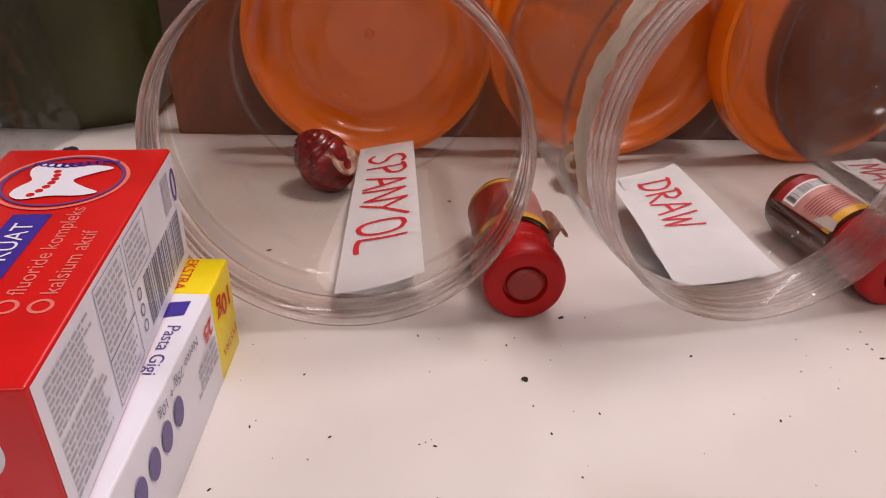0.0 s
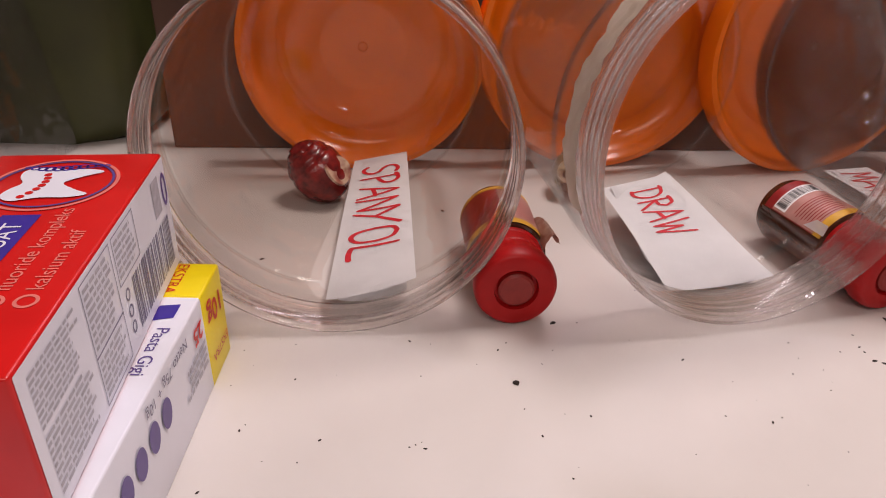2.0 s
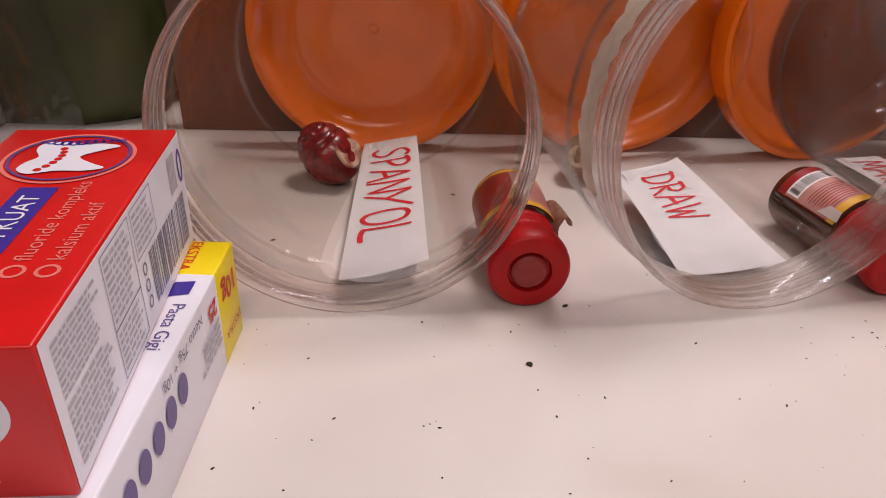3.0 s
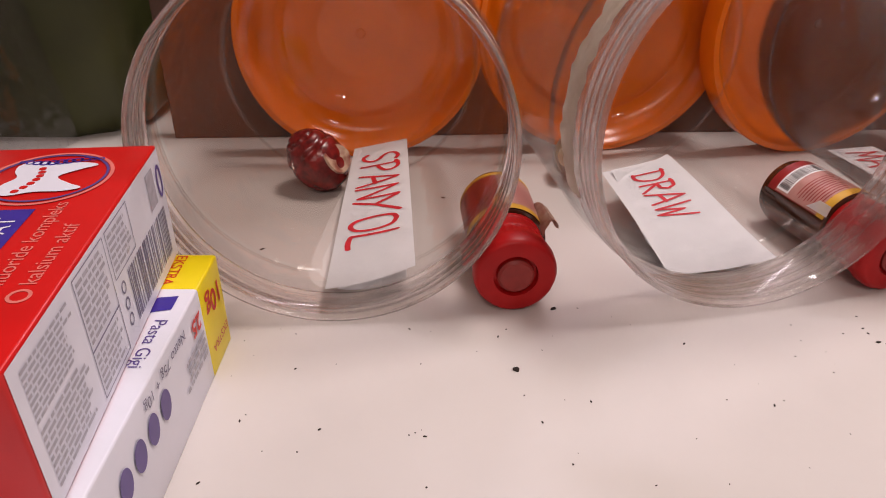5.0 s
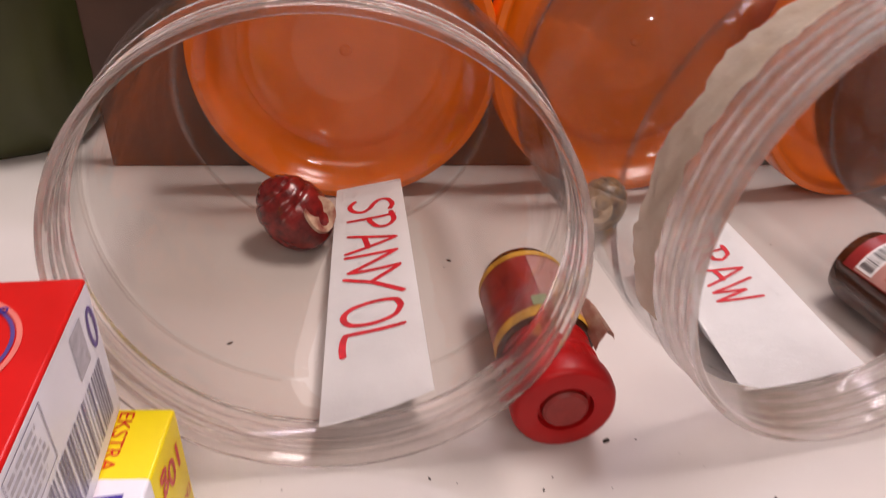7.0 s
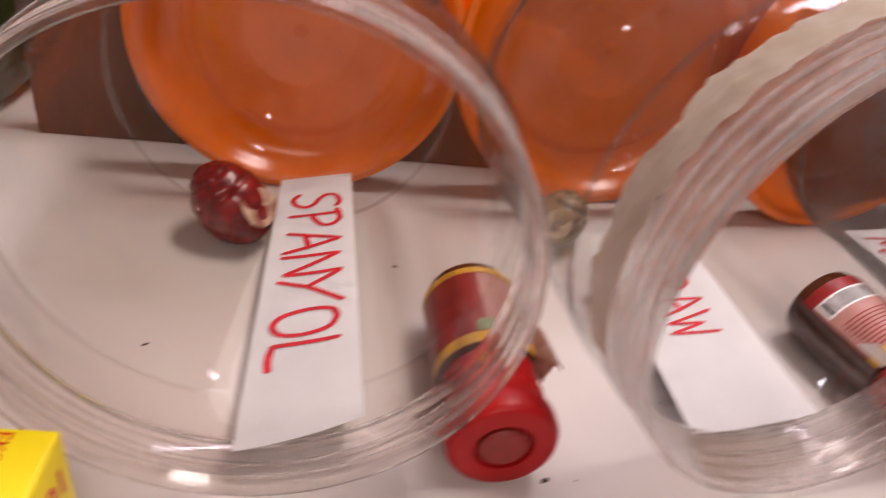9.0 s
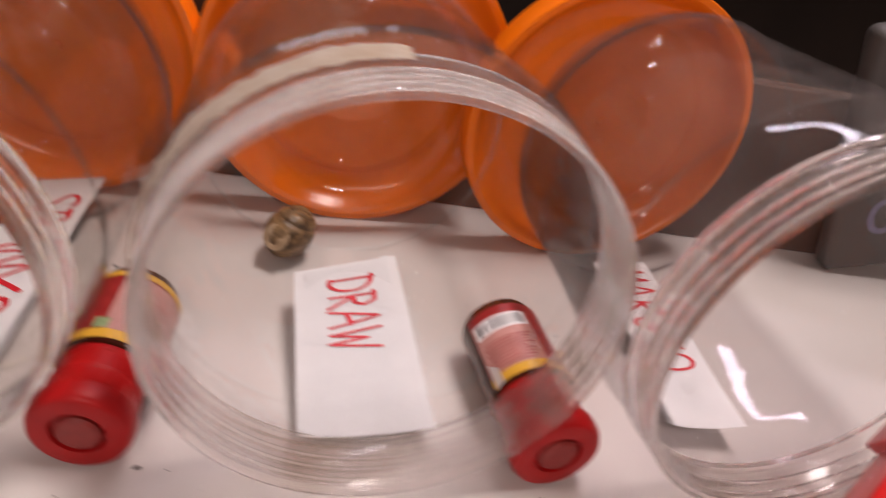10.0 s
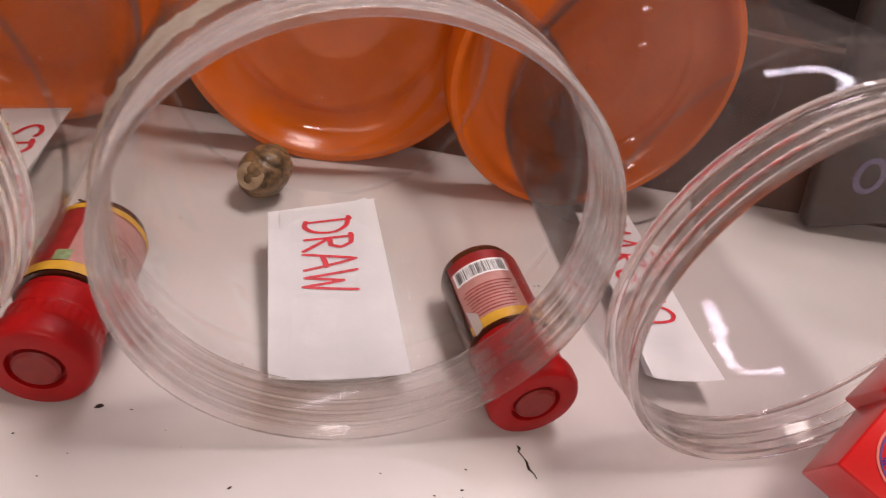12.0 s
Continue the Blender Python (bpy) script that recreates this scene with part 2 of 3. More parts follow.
def ribbon(bm, pts, width, lift=0.0):
    """A flat pen stroke along 2D points, with round joins."""
    for (x0, y0), (x1, y1) in zip(pts, pts[1:]):
        d = Vector((x1 - x0, y1 - y0))
        if d.length < 1e-7:
            continue
        n = Vector((-d.y, d.x)).normalized() * width / 2
        bm.faces.new([bm.verts.new((x0 - n.x, y0 - n.y, lift)), bm.verts.new((x1 - n.x, y1 - n.y, lift)), bm.verts.new((x1 + n.x, y1 + n.y, lift)), bm.verts.new((x0 + n.x, y0 + n.y, lift))])
    for i, (x, y) in enumerate(pts):
        bm.faces.new([bm.verts.new((x + width / 2 * math.cos(a), y + width / 2 * math.sin(a), lift + 0.00001 * (i % 3 + 1))) for a in [k * math.pi / 4 for k in range(8)]])
    return bm


def rect(bm, x0, y0, x1, y1, z=0.0):
    bm.faces.new([bm.verts.new(p) for p in ((x0, y0, z), (x1, y0, z), (x1, y1, z), (x0, y1, z))])
    return bm


def disc(bm, cx, cy, rx, ry, z=0.0, n=40, inner=0.0):
    outer = [bm.verts.new((cx + rx * math.cos(2 * math.pi * i / n), cy + ry * math.sin(2 * math.pi * i / n), z)) for i in range(n)]
    if not inner:
        bm.faces.new(outer)
    else:
        ins = [bm.verts.new((cx + (rx - inner) * math.cos(2 * math.pi * i / n), cy + (ry - inner) * math.sin(2 * math.pi * i / n), z)) for i in range(n)]
        for i in range(n):
            bm.faces.new([outer[i], outer[(i + 1) % n], ins[(i + 1) % n], ins[i]])
    return bm


def letters(text, size, bold=0.0):
    """Flat mesh of a word in the built-in font."""
    cu = bpy.data.curves.new("word", "FONT")
    cu.body, cu.size, cu.offset = text, size, bold
    ob = bpy.data.objects.new("word", cu)
    scene.collection.objects.link(ob)
    me = bpy.data.meshes.new_from_object(ob)
    bpy.data.objects.remove(ob)
    bm = bmesh.new()
    bm.from_mesh(me)
    bpy.data.meshes.remove(me)
    return bm


def facing(u, v, origin):
    """The pose of a printed face: u runs along the writing, v up it."""
    u, v = Vector(u), Vector(v)
    n = u.cross(v)
    return Matrix(((u.x, v.x, n.x, origin[0]), (u.y, v.y, n.y, origin[1]), (u.z, v.z, n.z, origin[2]), (0, 0, 0, 1)))


# ---- the large structure ----
def edge_y(x):
    return 0.174 + 0.055 * x


bm = block(1.0, 0.80, 0.018, 0.001, (0.05, -0.085, -0.018))
solid("shelf", bm, M_SHELF, pose(0, 0, 0), "glossy white laminate shelf board with dark crumbs", "shelf", kind="structure")
slope = math.degrees(math.atan(0.055))
bm = block(0.58, 0.008, 0.075, 0.001)
solid("trim", bm, M_BOARD, pose(0.135, edge_y(0.135) + 0.008, 0, 0, 0, slope), "low brown wooden board along the back of the shelf", "back board", kind="structure")
bm = block(1.0, 0.02, 0.22, 0.001, (0, 0, -0.02))
solid("wall_back", bm, M_DARK, pose(0.05, 0.325, 0), "dark brown wooden back panel", "wall", kind="structure")
for nm, dims, at in (("wall_north", (1.8, 0.04, 1.7), (0.05, 0.82, -0.6)), ("wall_south", (1.8, 0.04, 1.7), (0.05, -0.92, -0.6)),
                     ("wall_east", (0.04, 1.7, 1.7), (0.93, -0.05, -0.6)), ("wall_west", (0.04, 1.7, 1.7), (-0.83, -0.05, -0.6)),
                     ("floor", (1.8, 1.78, 0.04), (0.05, -0.05, -0.64)), ("ceiling", (1.8, 1.78, 0.04), (0.05, -0.05, 1.1))):
    solid(nm, block(*dims), M_ROOM, pose(*at), "plain painted room surface", nm.split("_")[0], kind="structure", smooth=False)

# ---- jars lying on the shelf ----


def jar(place, turn, tilt, size, neck_mat, body_mat, threads, residue=False):
    """Mouth centre at place; the body tapers a little and lies along the shelf."""
    label = "clear plastic jar lying on its side, " + ("mouth crusted with dried glue" if residue else "open threaded mouth")
    j = thing("plastic_jar", pose(*place, 0, 0, turn) @ pose(0, 0, 0, tilt, 0, 0) @ Matrix.Scale(size, 4), label, "jar", "row of jars")
    end = 0.0050 + 0.0036 * threads
    neck = [(0.0, 0.0543), (0.0005, 0.0551), (0.0013, 0.0553), (0.0021, 0.0549), (0.0025, 0.0540)]
    for k in range(threads):
        y = 0.0038 + 0.0036 * k
        neck += [(y + 0.0004, 0.0539), (y + 0.0006, 0.0550), (y + 0.0009, 0.0553), (y + 0.0012, 0.0550), (y + 0.0014, 0.0539)]
    neck += [(end, 0.0539), (end + 0.0006, 0.0557), (end + 0.0018, 0.0559), (end + 0.0024, 0.0543), (end + 0.0024, 0.0530), (0.0008, 0.0530), (0.0, 0.0535)]
    part("neck", revolve(neck, 144), neck_mat, j, "thick clear threaded neck ring")
    y = end + 0.0025
    outer = [(y, 0.0543), (y + 0.003, 0.0546), (y + 0.008, 0.0558), (0.0300, 0.0562), (0.0310, 0.0562), (0.0314, 0.0570), (0.0322, 0.0570), (0.0329, 0.0560), (0.040, 0.0559),
             (0.105, 0.0520), (0.1085, 0.0516), (0.1090, 0.0527), (0.1097, 0.0527), (0.1102, 0.0514), (0.118, 0.0508), (0.1235, 0.0485), (0.125, 0.0450)]
    inner = [(p - (0.0004 if p > 0.12 else 0), r - 0.0008) for p, r in reversed(outer)]
    part("body", revolve(outer + inner, 144, wobble=0.005), body_mat, j)
    base = [(0.1246, 0.0443), (0.1225, 0.042), (0.119, 0.039), (0.1182, 0.033), (0.1174, 0.0325), (0.1174, 0.0305), (0.1182, 0.030), (0.1186, 0.020), (0.1180, 0.0196), (0.1180, 0.0184), (0.1186, 0.018), (0.1192, 0.0)]
    part("base", revolve(base + [(p + 0.0007, r) for p, r in reversed(base)], 96), M_BASE, j, "clear jar base with moulded rings")
    if residue:
        bm = bmesh.new()
        n, k = 64, 9
        rows = []
        for i in range(n + 1):
            a = radians(92 + 108 * i / n)
            fade = math.sin(math.pi * i / n) ** 0.35
            back = end + 0.0030 + fade * (0.0028 + 0.0022 * noise.noise(Vector((i * 0.16, 7, 0))) + 0.0012 * noise.noise(Vector((i * 0.7, 2, 0))))
            front = end - 0.0030 + 0.0012 * noise.noise(Vector((i * 0.4, 1, 5)))
            row = []
            for q in range(k + 1):
                y = front + (back - front) * q / k
                r = 0.0562 + 0.0006 * q / k + 0.0007 * fade * (0.6 + noise.noise(Vector((i * 0.5, q * 0.6, 3))))
                row.append(bm.verts.new((r * math.cos(a), y, r * math.sin(a))))
            rows.append(row)
        for g, h in zip(rows, rows[1:]):
            for q in range(k):
                bm.faces.new([g[q], g[q + 1], h[q + 1], h[q]])
        bmesh.ops.solidify(bm, geom=bm.faces, thickness=0.0005)
        part("glue_residue", bm, M_RESIDUE, j, "crusty beige dried glue round the neck")
    return j


def lid(place, turn, lean, r):
    ob = thing("jar_lid", pose(place[0], place[1], 0, 0, 0, turn) @ pose(0, 0, 0, lean, 0, 0), "orange plastic screw lid standing on its rim behind a jar", "lid", "row of lids")
    back = 0.0130
    rim = [(0.0, r - 0.0004), (0.0, r - 0.0026), (0.0008, r - 0.0036), (0.0040, r - 0.0052), (0.0072, r - 0.0074), (0.0092, r - 0.0098), (0.0102, r - 0.0125), (0.0105, r - 0.0155), (back - 0.0004, r - 0.0155), (back, r - 0.003), (back - 0.001, r - 0.0006), (back - 0.0025, r), (0.001, r)]
    part("rim", revolve(rim, 128), M_LID, ob, m=pose(0, 0, r))
    disc_line = [(0.0106, r - 0.0150), (0.0106, r - 0.0160), (0.0104, r - 0.0167), (0.0100, r - 0.0180), (0.0100, r - 0.0205), (0.0104, r - 0.0220),
                 (0.0104, 0.0200), (0.0102, 0.0190), (0.0104, 0.0180), (0.0104, 0.0), (back - 0.0006, 0.0), (back - 0.0006, r - 0.0150)]
    part("disc", revolve(disc_line, 128), M_LID, ob, m=pose(0, 0, r))
    part("moulding_nub", revolve([(0.0104, 0.0022), (0.0096, 0.0018), (0.0093, 0.0010), (0.0092, 0.0)], 24, closed=False), M_LID, ob, m=pose(0, 0, r))
    return ob


jar((-0.0528, 0.0225, 0.0540), 4.2, -2.0, 0.970, M_NECK, M_PET_SMOKY, 2)
jar((0.0738, 0.0320, 0.0580), 12.8, -3.0, 1.015, M_NECK_WORN, M_PET, 3, residue=True)
jar((0.1884, 0.0460, 0.0580), 14.5, -2.6, 1.010, M_NECK, M_PET_GREY, 2)
lid((-0.0595, 0.1490), 3.0, -1.5, 0.0535)
lid((0.0480, 0.1590), 9.0, -1.5, 0.0575)
lid((0.1435, 0.1600), 13.5, -1.0, 0.0560)

# ---- bottles with red caps ----


def sector(bm, r, y0, y1, a0, a1, segs=24):
    """A curved label patch on a cylinder about y; angle 0 is the top, growing towards +x."""
    return revolve([(y0, r), (y1, r)], segs, closed=False, arc=(math.pi / 2 - a1, math.pi / 2 - a0), bm=bm)


def bottle(place, turn, spin, kind):
    r = 0.0129
    b = thing("small_bottle", pose(place[0], place[1], 0.0133, 0, 0, turn) @ pose(0, 0, 0, -0.6, 0, 0), "small dark amber bottle lying down, red cap, " + ("barcode label" if kind else "torn label"), "bottle", "small bottles")
    cap = [(0.0008, 0.0), (0.0008, 0.0055), (0.0022, 0.0058), (0.0022, 0.0066), (0.0002, 0.0069), (0.0, 0.0112), (0.0005, 0.0121), (0.0022, 0.0129), (0.0050, 0.0130), (0.0064, 0.0128), (0.0068, 0.0122), (0.0074, 0.0120),
           (0.0120, 0.0117), (0.0124, 0.0119), (0.0130, 0.0119), (0.0134, 0.0115), (0.0185, 0.0112), (0.0190, 0.0116), (0.0204, 0.0115), (0.0208, 0.0088), (0.0208, 0.0)]
    c = part("cap", revolve(cap, 120, closed=False, ribs=30, rib_depth=0.0003, rib_span=(0.0074, 0.0120)), M_RED_CAP, b, "red plastic screw cap with round recess")
    part("cap_centre", revolve([(-0.0004, 0.0), (-0.0003, 0.0048), (0.0004, 0.0056), (0.002, 0.0056)], 40, closed=False), M_CAP_DISC, c)
    body = [(0.0210, 0.0), (0.0210, 0.0120), (0.0212, r - 0.0003), (0.050, r - 0.0003), (0.0530, 0.0116), (0.0545, 0.0092), (0.0538, 0.004), (0.053, 0.0)]
    part("glass", revolve(body, 64, closed=False), M_AMBER, b, "dark amber glass body")
    y0, y1 = 0.0213, 0.0495
    first = -64 if kind else -150
    lab = part("label", sector(bmesh.new(), r - 0.0001, y0, y1, radians(first + spin), radians(118 + spin), 60), M_LABEL_RED, b, "wrapped paper label")
    for a, z in ((y0, y0 + 0.0034),) if kind else ((y0, y0 + 0.0034), (y1 - 0.0022, y1)):
        part("yellow_band", sector(bmesh.new(), r + 0.00005, a, z, radians(first + spin), radians(118 + spin), 60), M_LABEL_YELLOW, lab)
    if kind:
        part("seal_ring", revolve([(y0 + 0.0055, r + 0.0001), (y0 + 0.0075, r + 0.0001)], 10, closed=False, arc=(math.pi / 2 - radians(60 + spin), math.pi / 2 - radians(44 + spin))), M_LABEL_YELLOW, lab, "small golden seal")
        part("info_panel", sector(bmesh.new(), r + 0.0001, y0 + 0.0034, y1 - 0.0040, radians(-62 + spin), radians(22 + spin)), M_LABEL_PINK, lab, "pale pink panel")
        part("barcode_field", sector(bmesh.new(), r + 0.00016, y1 - 0.0100, y1 - 0.0042, radians(-58 + spin), radians(18 + spin)), M_PAPER, lab)
        bm = bmesh.new()
        a = -54.0
        while a < 14:
            w = random.choice((0.6, 0.9, 1.6))
            sector(bm, r + 0.00022, y1 - 0.0094, y1 - 0.0048, radians(a + spin), radians(a + w + spin), 2)
            a += w + random.choice((0.7, 1.0, 1.6))
        tagged(part("barcode", bm, M_BLACK, lab), kind="stuff")
        bm = bmesh.new()
        for k in range(9):
            sector(bm, r + 0.00022, y0 + 0.0042 + 0.00125 * k, y0 + 0.0046 + 0.00125 * k, radians(-56 + spin + random.uniform(0, 6)), radians(16 + spin - random.uniform(0, 26)), 10)
        tagged(part("fine_print", bm, M_LABEL_RED, lab), kind="stuff")
        bm = bmesh.new()
        grid = [[bm.verts.new(((r + 0.0006 + 0.0010 * u * u) * math.sin(radians(-150 + spin + 92 + 14 * u)), y0 - 0.0012 + 0.0095 * v * (1 - 0.45 * u), (r + 0.0006 + 0.0016 * u) * math.cos(radians(-150 + spin + 92 + 14 * u)))) for v in (0, 0.5, 1)] for u in (0, 0.35, 0.7, 1)]
        for g, h in zip(grid, grid[1:]):
            for k in range(2):
                bm.faces.new([g[k], g[k + 1], h[k + 1], h[k]])
        bmesh.ops.solidify(bm, geom=bm.faces, thickness=0.0001)
        part("peeled_corner", bm, M_PAPER, lab, "curled white corner of the label")
    else:
        part("pale_panel", sector(bmesh.new(), r + 0.0001, y0 + 0.0034, y1 - 0.0028, radians(-4 + spin), radians(112 + spin)), M_LABEL_PINK, lab, "faded pink panel")
        bm = bmesh.new()
        for k in range(8):
            sector(bm, r + 0.00018, y0 + 0.005 + 0.0018 * k, y0 + 0.0054 + 0.0018 * k, radians(18 + spin), radians(70 + spin - random.uniform(0, 26)), 10)
        tagged(part("fine_print", bm, M_LABEL_RED, lab), kind="stuff")
        part("green_mark", sector(bmesh.new(), r + 0.0002, y0 + 0.0036, y0 + 0.0075, radians(-16 + spin), radians(2 + spin), 8), material("label_green", (0.28, 0.36, 0.18), 0.4, 0.3, 600), lab)
        bm = bmesh.new()
        n = 14
        grid = []
        for i in range(n + 1):
            u = i / n
            x = r * 0.80 + 0.0060 * u
            z = 0.0062 + 0.005 * math.sin(u * 3.0)
            w = 0.0006 * noise.noise(Vector((i * 0.8, 3, 0)))
            grid.append([bm.verts.new((x + w, 0.0135 + 0.021 * v * (1 - 0.6 * u) + 0.003 * u + 0.001 * math.sin(9 * u * v), z - 0.003 * v * u)) for v in (0, 0.3, 0.6, 1)])
        for g, h in zip(grid, grid[1:]):
            for k in range(3):
                bm.faces.new([g[k], g[k + 1], h[k + 1], h[k]])
        bmesh.ops.solidify(bm, geom=bm.faces, thickness=0.00015)
        part("torn_flap", bm, M_FLAP, lab, "torn label flap standing off the bottle")
    return b


bottle((0.0010, 0.0275), 5.0, 0, False)
bottle((0.1230, 0.0420), 17.5, -6, True)

# ---- handwritten cards ----
STROKES = {
    "S": ["85 92 60 100 30 92 22 74 40 58 66 46 78 26 62 8 34 2 12 12"],
    "P": ["25 0 27 100", "12 96 55 100 82 84 78 62 52 50 28 46"],
    "A": ["5 0 48 100 88 0", "20 36 78 40"],
    "N": ["12 0 16 100 80 4 84 100"],
    "Y": ["-8 100 34 50", "98 104 36 50 8 0"],
    "O": ["50 100 22 88 12 52 24 12 52 0 82 14 90 52 78 90 50 100"],
    "L": ["20 100 16 4 84 2"],
    "D": ["22 0 24 98", "8 96 58 92 88 62 80 24 50 4 14 2"],
    "R": ["22 0 24 98", "10 96 60 96 78 76 62 54 26 48 84 0"],
    "W": ["4 100 26 0 50 74 70 0 98 100"],
    "M": ["6 0 20 100 48 30 76 100 92 0"],
    "K": ["20 100 18 0", "84 96 22 48 88 2"],
}


def card(name, corners, text, start, step, height, label):
    """Folded paper slip; corners: back left, back right, front right, front left at the top leaf, writing runs back to front."""
    bl, br, fr, fl = [Vector(c) for c in corners]
    ob = thing(name, Matrix.Identity(4), label, "paper card", "name cards")
    n, k = 14, 6

    def at(u, v):
        p = bl.lerp(br, v).lerp(fl.lerp(fr, v), u)
        return p + Vector((0, 0, 0.0009 * math.sin(u * 5.0 + v) * u + 0.0012 * (v - 0.5) ** 2 * 4 * u))

    bm = bmesh.new()
    grid = [[bm.verts.new(at(i / n, j / k)) for j in range(k + 1)] for i in range(n + 1)]
    for g, h in zip(grid, grid[1:]):
        for j in range(k):
            bm.faces.new([g[j], h[j], h[j + 1], g[j + 1]])
    bmesh.ops.solidify(bm, geom=bm.faces, thickness=0.00025)
    part("top_leaf", bm, M_PAPER, ob)
    bm = bmesh.new()
    grid = []
    for i in range(n + 1):
        u = i / n
        row = []
        for j in range(k + 1):
            p = at(0.03 + u * 0.90, 0.10 + 0.80 * j / k)
            p.z = bl.z - 0.0006 + (0.0016 - bl.z + 0.0006) * min(1, u * 1.6) + 0.0018 * (j / k * 2 - 1) ** 2
            row.append(bm.verts.new(p))
        grid.append(row)
    for g, h in zip(grid, grid[1:]):
        for j in range(k):
            bm.faces.new([g[j], h[j], h[j + 1], g[j + 1]])
    bmesh.ops.solidify(bm, geom=bm.faces, thickness=0.00025)
    part("under_leaf", bm, M_PAPER, ob)
    length = (fl.lerp(fr, 0.5) - bl.lerp(br, 0.5)).length
    width = (br - bl).length
    u0 = start
    for ch in text:
        bm = bmesh.new()
        for s in STROKES[ch]:
            q = [float(c) for c in s.split()]
            pts = [(q[i], q[i + 1]) for i in range(0, len(q), 2)]
            fine = []
            for i in range(len(pts) - 1):
                p0, p1, p2, p3 = (Vector(pts[min(max(i + d, 0), len(pts) - 1)]) for d in (-1, 0, 1, 2))
                bend = 0.5 if len(pts) > 4 and ch in "SPOD" else 0.12
                for t in (0, 0.2, 0.4, 0.6, 0.8):
                    m1, m2 = (p2 - p0) * bend, (p3 - p1) * bend
                    h = t * t * (3 - 2 * t)
                    p = p1 * (1 - h) + p2 * h + m1 * (t * (1 - t) ** 2) - m2 * (t * t * (1 - t))
                    fine.append((p.x, p.y))
            fine.append(pts[-1])
            jit = random.uniform(-3, 3)
            ribbon(bm, [(x + jit, y + 2 * math.sin(x * 0.05 + jit)) for x, y in fine], 11.5)
        for v in bm.verts:
            u = u0 + v.co.x / 100 * step * 1.02
            w = 0.5 - height / 2 + v.co.y / 100 * height + 0.06 * (0.5 - u)
            z = v.co.z
            p = at(u, w)
            v.co = (p.x, p.y, p.z + 0.00025 + 0.2 * z)
        part("letter", bm, M_INK_RED, ob, "red marker letter " + ch, smooth=False)
        u0 += step
    return ob


card("name_card", ((-0.0632, 0.1420, 0.0070), (-0.0400, 0.1450, 0.0110), (-0.0300, 0.0350, 0.0115), (-0.0572, 0.0255, 0.0090)), "SPANYOL", 0.09, 0.104, 0.62, "white folded paper slip with red handwriting SPANYOL")
card("name_card", ((0.0388, 0.1010, 0.0150), (0.0706, 0.1215, 0.0135), (0.0898, 0.0515, 0.0060), (0.0522, 0.0425, 0.0050)), "DRAW", 0.09, 0.115, 0.42, "white folded paper slip with red handwriting DRAW")
card("name_card", ((0.1492, 0.1500, 0.0050), (0.1720, 0.1555, 0.0050), (0.1850, 0.0662, 0.0098), (0.1620, 0.0635, 0.0090)), "MAROKO", 0.06, 0.110, 0.6, "white folded paper slip with red handwriting MAROKO")

# ---- sea shells in the jars ----


def shell_pose(place, spire, mouth):
    """Stands a coiled shell with its spire (z) and its mouth (x) facing the given ways."""
    z = Vector(spire).normalized()
    x = Vector(mouth)
    x = (x - z * x.dot(z)).normalized()
    return Matrix.Translation(place) @ Matrix((x, z.cross(x), z)).transposed().to_4x4()


def snail(name, m, size, height, mat, lip_mat, label):
    """A globular shell: low spire with a spiral seam, ribs and an open mouth."""
    ob = thing(name, m, label, "shell", "shells in jars")
    bm = bmesh.new()
    bmesh.ops.create_uvsphere(bm, u_segments=72, v_segments=48, radius=1)
    for v in bm.verts:
        p = v.co.normalized()
        polar = math.acos(max(-1, min(1, p.z)))
        turn = math.atan2(p.y, p.x) / (2 * math.pi)
        seam = (turn + 2.1 * math.log(polar + 0.12)) % 1.0
        cut = math.exp(-((seam - 0.5) / 0.10) ** 2) * (1.0 if polar < 1.45 else max(0, 1 - (polar - 1.45) * 3))
        k = 1 - 0.06 * cut + 0.004 * math.cos(polar * 30) + 0.04 * noise.noise(p * 2.4) + 0.10 * max(0, p.x) * max(0, -p.z + 0.4)
        v.co = Vector((p.x * k, p.y * k * 0.92, p.z * k * height)) * size
    part("whorls", bm, mat, ob)
    bm = bmesh.new()
    loops = []
    for rr, d in ((0.44, 0.90), (0.52, 1.02), (0.48, 1.09), (0.36, 1.07), (0.22, 1.04), (0.01, 1.03)):
        loops.append([bm.verts.new(Vector((d - 0.14 * math.sin(t) ** 2, rr * math.cos(t), -0.30 + 1.05 * rr * math.sin(t))) * size) for t in [2 * math.pi * k / 32 for k in range(32)]])
    for p, q in zip(loops, loops[1:]):
        for k in range(32):
            bm.faces.new([p[k], p[(k + 1) % 32], q[(k + 1) % 32], q[k]])
    part("lip", bm, lip_mat, ob, "pale worn shell mouth")
    return ob


snail("sea_shell", shell_pose((-0.0750, 0.1160, 0.0128), (-0.55, 0.10, 0.75), (0.70, -0.35, -0.15)), 0.0118, 1.18, M_RED_SHELL, M_RED_LIP, "glossy dark red painted snail shell resting in the jar")
snail("sea_shell", shell_pose((0.0320, 0.1290, 0.0112), (0.45, 0.35, 0.75), (-0.45, -0.75, -0.20)), 0.0092, 1.1, M_BROWN_SHELL, M_SHELL_LIP, "mottled brown and cream snail shell beside the card")

# ---- toothpaste cartons ----


